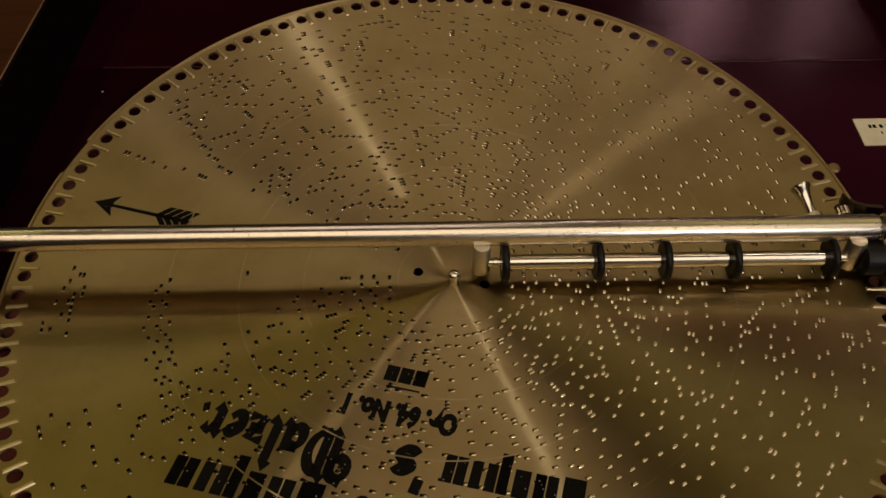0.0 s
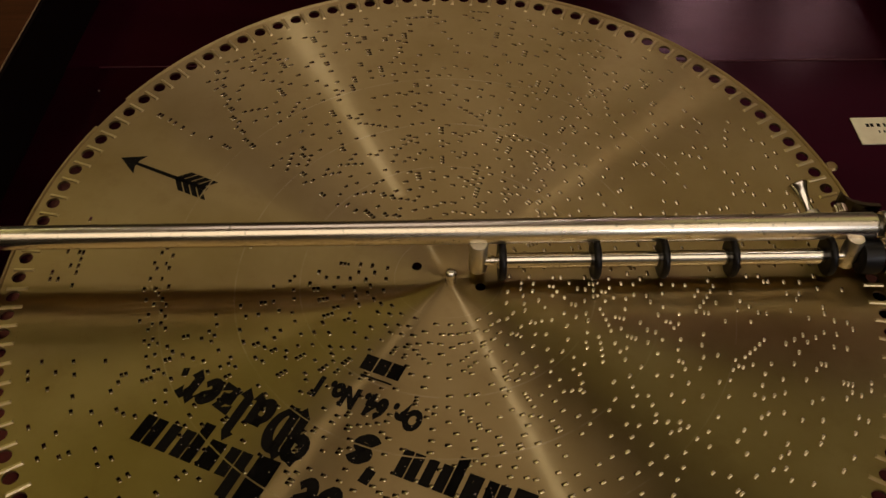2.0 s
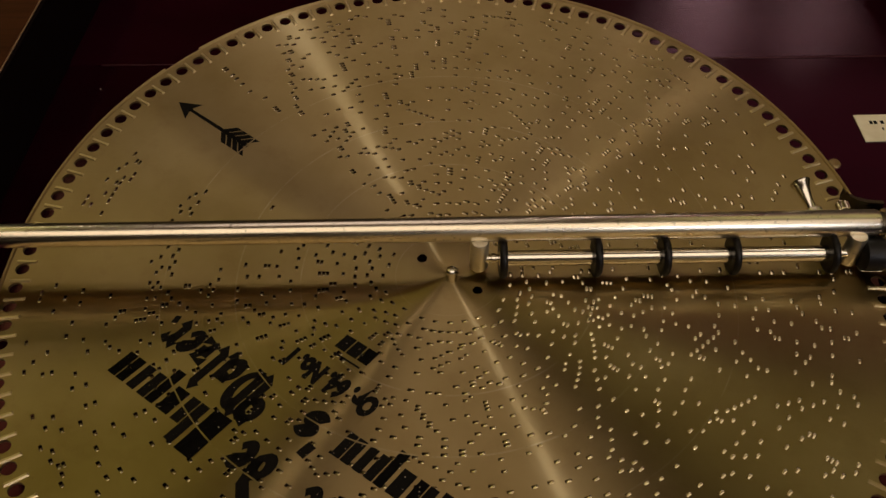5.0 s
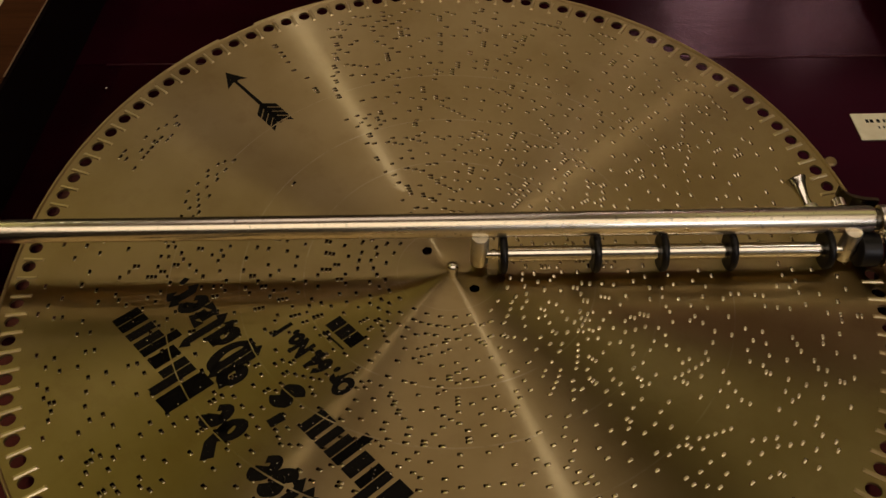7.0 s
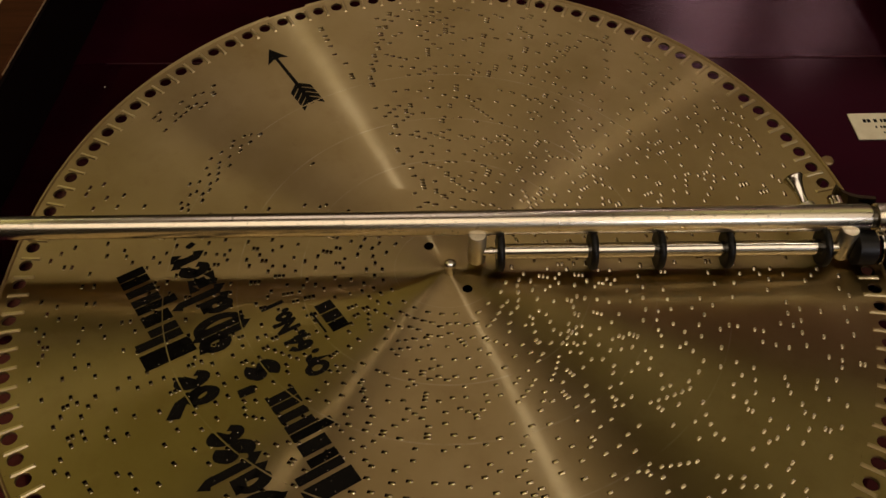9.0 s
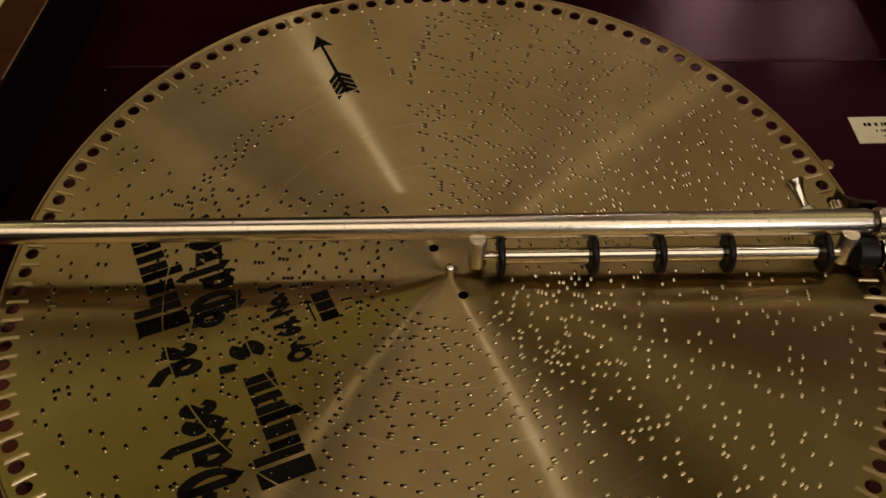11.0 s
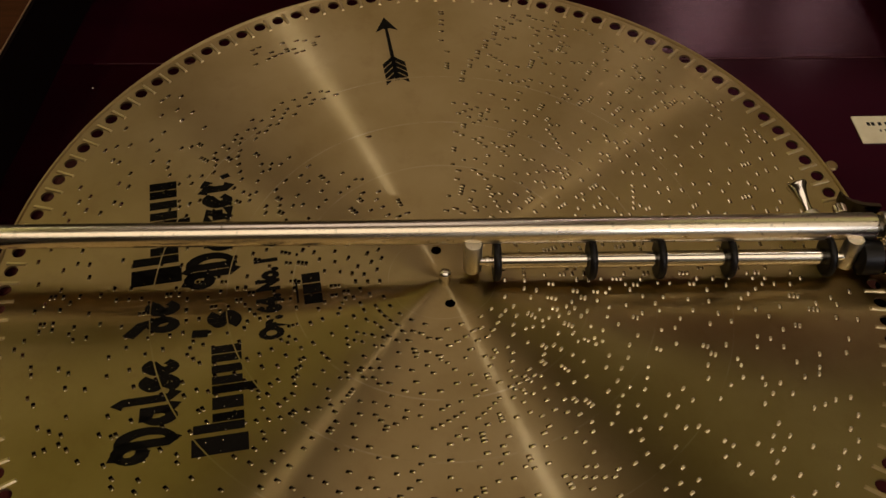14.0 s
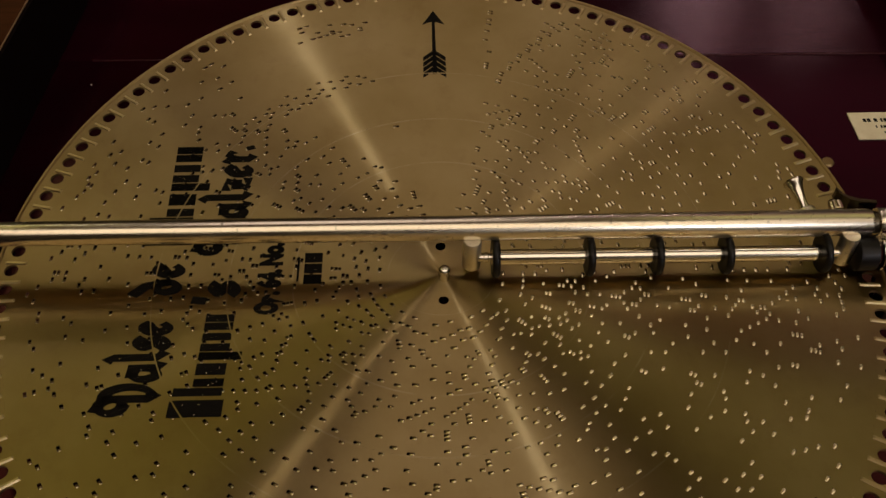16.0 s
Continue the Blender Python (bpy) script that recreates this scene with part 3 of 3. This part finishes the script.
def lettering():
    lines = [
        fit_line(black_letters("Valse", 0.0152), -0.0800, -0.0255, 0.1262),
        fit_line(black_letters("de", 0.0152), -0.0115, 0.0105, 0.1262),
        bars("T ts S ds s ss", 0.0205, 0.0860, 0.1258, 0.0138),
        bars("T ts S ds s ss", -0.0815, -0.0225, 0.0978, 0.0134),
        fit_line(black_letters("'s", 0.0134), -0.0165, -0.001, 0.0984),
        fit_line(black_letters("Walzer.", 0.0145), 0.0140, 0.0865, 0.0984),
        fit_line(letters("Op. 64. No. 1", 0.0098, 0.0011), -0.0235, 0.0275, 0.0790),
        bars("SSS", -0.0050, 0.0150, 0.0585, 0.0088),
    ]
    rule = bmesh.new()
    box(rule, -0.003, 0.0125, 0.0697, 0.0707, -0.00001, 0.00001)
    lines.append(rule)
    # the arrow that shows which way the disc turns
    arrow = bmesh.new()

    def poly(pts):
        f = arrow.faces.new([arrow.verts.new(READ.inverted() @ Matrix.Rotation(ARROW, 4, "Z") @ Vector((x, y, 0))) for x, y in pts])
        bmesh.ops.triangulate(arrow, faces=[f])

    for s in (1, -1):
        poly([(0.1925, 0), (0.1800, 0.0068 * s), (0.1822, 0.0022 * s), (0.1822, 0)])
        for i in range(4):
            x = 0.1585 - i * 0.0044
            poly([(x, 0), (x - 0.0062, 0.0066 * s), (x - 0.0098, 0.0066 * s), (x - 0.0038, 0)])
    poly([(0.183, 0.0009), (0.183, -0.0009), (0.1385, -0.0013), (0.1385, 0.0013)])
    lines.append(arrow)
    joined = bmesh.new()
    for b in lines:
        for v in b.verts:
            v.co.z = 0.0
        tmp = bpy.data.meshes.new("tmp")
        b.to_mesh(tmp)
        b.free()
        joined.from_mesh(tmp)
        bpy.data.meshes.remove(tmp)
    bmesh.ops.transform(joined, matrix=Matrix.Translation((0, 0, 0.00010)) @ READ, verts=joined.verts)
    bmesh.ops.triangulate(joined, faces=joined.faces[:])
    return joined


def cut_ink(source, planes):
    """The ink between the given planes, each a point and the normal that points outwards."""
    cut = source.copy()
    for co, no in planes:
        if not cut.faces:
            break
        bmesh.ops.bisect_plane(cut, geom=cut.verts[:] + cut.edges[:] + cut.faces[:], plane_co=co, plane_no=no, clear_outer=True)
    return cut


def islands(bm):
    """The separate pieces of a flat bmesh, without crumbs."""
    bmesh.ops.remove_doubles(bm, verts=bm.verts[:], dist=0.00002)
    left, found = set(bm.faces), []
    while left:
        piece, todo = [], [left.pop()]
        while todo:
            f = todo.pop()
            piece.append(f)
            for e in f.edges:
                for o in e.link_faces:
                    if o in left:
                        left.remove(o)
                        todo.append(o)
        if sum(f.calc_area() for f in piece) < 2e-7:
            continue
        one, made = bmesh.new(), {}
        for f in piece:
            for v in f.verts:
                if v not in made:
                    made[v] = one.verts.new(v.co)
            if f.calc_area() > 1e-11:
                one.faces.new([made[v] for v in f.verts])
        found.append(one)
    bm.free()
    return found


def build_disc():
    disc = thing("music_disc", pose(0, 0, 0), "turned brass music disc with punched notes and black lettering", "music disc")
    ink = lettering()
    plates = []
    for ring, count in enumerate(SECTORS):
        step = 2 * math.pi / count
        for k in range(count):
            mid = (k + 0.5) * step
            out = at(1, mid)
            bm, tongues = sheet_plate(k, ring)
            plate = part("sheet_plate", bm, [BRASS, BRASS_EDGE], disc)
            plates.append((plate, (RINGS[ring] + RINGS[ring + 1]) / 2, mid))
            if tongues.faces:
                tagged(part("note_punching", tongues, TONGUE, plate, "small bright punched tongues", smooth=True), kind="stuff")
            else:
                tongues.free()
            # the rubber rings have rubbed the ink away along their paths
            one = cut_ink(ink, [(out * (RINGS[ring] + 0.0003), -out), (out * (RINGS[ring + 1] - 0.0003), out),
                                (Vector(), at(1, k * step - math.pi / 2)), (Vector(), at(1, (k + 1) * step + math.pi / 2))])
            for piece in islands(one):
                part("printed_letter", piece, INK, plate)
    ink.free()
    for j in range(N_HOLES):
        plate = part("rim_plate", rim_plate(j), [BRASS, BRASS_EDGE, RIB], disc)
        plates.append((plate, R_HOLE, (j + 0.5) * BAY))
        part("rim_bead", rim_strip(j), BRASS_EDGE, plate, smooth=True)
    return disc, plates


DISC, PLATES = build_disc()

# spindle: stands still in the middle
spindle = thing("spindle", pose(0.0013, -0.0026, DECK_Z), "small domed nickel spindle through the disc", "spindle")
bm = bmesh.new()
lathe(bm, [(0, 0), (0.0028, 0), (0.0028, 0.0245), (0.0031, 0.0250), (0.0031, 0.0262), (0.0027, 0.0275), (0.0015, 0.0284), (0, 0.0287)], seg=24)
smooth_by_angle(part("pin", bm, NICKEL_BRIGHT, spindle))

# ---------------------------------------------------------------- pressure bar with its rollers
BAR_Y, BAR_Z = 0.0090, 0.0238
ROLL_Y, ROLL_Z = 0.0014, 0.0106


def pressure_bar():
    bar = thing("pressure_bar", pose(0, BAR_Y, BAR_Z), "polished nickel pressure bar across the disc, scratched", "pressure bar")
    bm = bmesh.new()
    lathe(bm, [(0, -0.300), (0.0056, -0.300), (0.0056, -0.29), (0.0066, 0.2055), (0.0062, 0.2068), (0.0050, 0.2072)], ALONG_X, 48)
    smooth_by_angle(part("tube", bm, NICKEL, bar, "long round nickel tube with fine scratches"))
    bm = bmesh.new()
    lathe(bm, [(0.0046, 0.2068), (0.0054, 0.2073), (0.0054, 0.2096), (0.0046, 0.2102)], ALONG_X, 40)
    smooth_by_angle(part("groove_ring", bm, STEEL_DARK, bar, "dark joint ring"))
    bm = bmesh.new()
    lathe(bm, [(0.0046, 0.2097), (0.0067, 0.2099), (0.0070, 0.2108), (0.0069, 0.262), (0.0062, 0.264), (0, 0.264)], ALONG_X, 40)
    smooth_by_angle(part("end_sleeve", bm, NICKEL, bar, "thicker nickel end sleeve"))
    # hanging posts that carry the roller
    for x in (0.0147, 0.1972):
        bm = bmesh.new()
        m = Matrix.Translation((x, -0.0062, 0))
        lathe(bm, [(0, -0.0205), (0.0040, -0.0205), (0.0045, -0.0200), (0.0045, -0.0030), (0.0040, -0.0020), (0, -0.0020)], m, 32)
        smooth_by_angle(part("post", bm, NICKEL_SATIN, bar, "short polished nickel post"))
        bm = bmesh.new()
        side = 1 if x < 0.1 else -1
        m = Matrix.Translation((x, ROLL_Y - BAR_Y, ROLL_Z - BAR_Z)) @ (ALONG_X if side > 0 else ALONG_X @ Matrix.Rotation(math.pi, 4, "X"))
        lathe(bm, [(0, 0.003), (0.0021, 0.003), (0.0021, 0.0058), (0.0027, 0.0060), (0.0027, 0.0078), (0.0021, 0.0080), (0.0021, 0.011), (0, 0.011)], m, 24)
        smooth_by_angle(part("bearing_screw", bm, NICKEL_BRIGHT, bar))
    return bar


BAR = pressure_bar()


def roller():
    ro = thing("roller", pose(0.105, ROLL_Y, ROLL_Z), "bright steel roller with five black rubber rings", "roller")
    bm = bmesh.new()
    lathe(bm, [(0, -0.0815), (0.0040, -0.0805), (0.0040, 0.0820), (0, 0.0830)], ALONG_X, 32)
    smooth_by_angle(part("shaft", bm, NICKEL_BRIGHT, ro, "bright polished steel shaft"))
    for x in (0.0262, 0.0718, 0.1048, 0.1385, 0.1862):
        bm = bmesh.new()
        prof = []
        for i in range(13):
            g = -math.pi / 2 + math.pi * i / 12
            prof.append((0.0082 + 0.0019 * math.cos(g), 0.0019 * math.sin(g)))
        prof = [(0.0030, -0.0016), (0.0060, -0.0017)] + prof + [(0.0060, 0.0017), (0.0030, 0.0016)]
        lathe(bm, prof, Matrix.Translation((x - 0.105, 0, 0)) @ ALONG_X, 40)
        smooth_by_angle(part("rubber_ring", bm, RUBBER, ro, "black rubber ring"))
    return ro


ROLLER = roller()


def thumb_knob():
    k = thing("thumb_knob", pose(0.1800, 0.0150, 0.0210), "flared nickel thumb knob behind the bar", "knob")
    tilt = Matrix.Rotation(radians(17), 4, "Z") @ Matrix.Rotation(radians(22), 4, "X") @ ALONG_Y
    bm = bmesh.new()
    lathe(bm, [(0, 0.0), (0.0042, 0.0), (0.0044, 0.0006), (0.0044, 0.0040), (0.0038, 0.0050), (0.0026, 0.0054)], tilt, 32)
    smooth_by_angle(part("collar", bm, NICKEL_SATIN, k))
    bm = bmesh.new()
    lathe(bm, [(0.0024, 0.005), (0.0022, 0.008), (0.0025, 0.011), (0.0031, 0.0145), (0.0039, 0.0172), (0.0048, 0.0188), (0.0050, 0.0198), (0.0046, 0.0205), (0.0034, 0.0200), (0, 0.0192)], tilt, 32)
    smooth_by_angle(part("flared_head", bm, NICKEL_BRIGHT, k, "trumpet shaped polished head"))


thumb_knob()


def ribbed_nut():
    k = thing("ribbed_nut", pose(0.1945, 0.0175, 0.0225), "small ribbed brass nut behind the bar", "nut")
    bm = bmesh.new()
    n = 28
    lathe(bm, [(0, 0), (0.0030, 0), (0.0034, 0.0006), (0.0034, 0.0050), (0.0030, 0.0056), (0, 0.0056)], ALONG_Y, n)
    for v in bm.verts:
        if math.hypot(v.co.x, v.co.z) > 0.0032:
            g = round(math.atan2(v.co.z, v.co.x) / (2 * math.pi / n))
            if g % 2:
                v.co.x *= 0.90
                v.co.z *= 0.90
    part("nut", bm, TONGUE, k)


ribbed_nut()


def end_clamp():
    """The catch that holds the bar down, at the edge of the disc."""
    c = thing("bar_clamp", pose(0.2135, 0.0, 0.0), "dark steel catch with a black roller and bright screws", "clamp")
    bm = bmesh.new()
    lathe(bm, [(0, -0.006), (0.0070, -0.006), (0.0086, -0.005), (0.0088, 0.0), (0.0086, 0.004), (0.0070, 0.0048), (0, 0.0048)], Matrix.Translation((-0.0075, 0.0, 0.0115)) @ ALONG_X, 36)
    smooth_by_angle(part("black_wheel", bm, RUBBER, c, "shiny black wheel"))
    bm = bmesh.new()
    lathe(bm, [(0.0060, 0.0046), (0.0086, 0.0046), (0.0089, 0.0052), (0.0086, 0.0058), (0.0060, 0.0058)], Matrix.Translation((-0.0060, 0.0, 0.0115)) @ ALONG_X, 36)
    smooth_by_angle(part("rim_ring", bm, NICKEL_BRIGHT, c, "thin bright ring"))
    bm = bmesh.new()
    box(bm, 0.0075, 0.0260, -0.0045, 0.0065, -0.0180, 0.0150, 0.0015)
    part("block", bm, STEEL_DARK, c, "dark steel block")
    bm = bmesh.new()
    box(bm, -0.0062, 0.0020, 0.0010, 0.0042, 0.0150, 0.0190, 0.0006)
    part("wedge", bm, TONGUE, c, "small brass wedge")
    for y, z in ((-0.0100, -0.0030), (-0.0165, -0.0060)):
        bm = bmesh.new()
        lathe(bm, [(0, 0), (0.0026, 0), (0.0027, 0.0008), (0.0020, 0.0018), (0, 0.0021)], Matrix.Translation((0.0085, y, z)), 20)
        smooth_by_angle(part("screw_head", bm, NICKEL_BRIGHT, c, "bright round screw head"))
    # support arm under the screws
    bm = bmesh.new()
    box(bm, 0.0040, 0.0200, -0.0200, -0.0060, -0.0180, -0.0062, 0.0008)
    part("arm", bm, STEEL_DARK, c)
    # flat spring that hugs the rim behind the bar
    bm = bmesh.new()
    pts = [(-0.0068, 0.0440), (-0.0050, 0.0400), (-0.0020, 0.0375), (0.0030, 0.0355), (0.0110, 0.0345)]
    low = [[bm.verts.new((x, y + w, z)) for w, z in ((0, 0.010), (0.0022, 0.010), (0.0022, -0.018), (0, -0.018))] for x, y in pts]
    for p, q in zip(low, low[1:]):
        for i in range(4):
            k = (i + 1) % 4
            bm.faces.new((p[i], p[k], q[k], q[i]))
    bm.faces.new(low[0])
    bm.faces.new(low[-1][::-1])
    bmesh.ops.recalc_face_normals(bm, faces=bm.faces[:])
    part("flat_spring", bm, STEEL_DARK, c, "dark flat spring")


end_clamp()


def rim_guide():
    g = thing("rim_guide", pose(0.2135, 0.0742, DECK_Z), "small round headed brass guide at the rim of the disc", "guide")
    bm = bmesh.new()
    lathe(bm, [(0, 0), (0.0018, 0), (0.0018, 0.0190), (0.0034, 0.0195), (0.0036, 0.0205), (0.0028, 0.0216), (0, 0.0220)], seg=24)
    smooth_by_angle(part("post", bm, BRASS_EDGE, g))


rim_guide()


def motions():
    times = [i * 0.5 for i in range(33)]
    walk(DISC, [(t, pose(0, 0, 0, 0, 0, RATE * t)) for t in times])
    for plate, r, alpha in PLATES:
        walk(plate, [(t, plate_pose(r, alpha, radians(RATE * t))) for t in times])


motions()
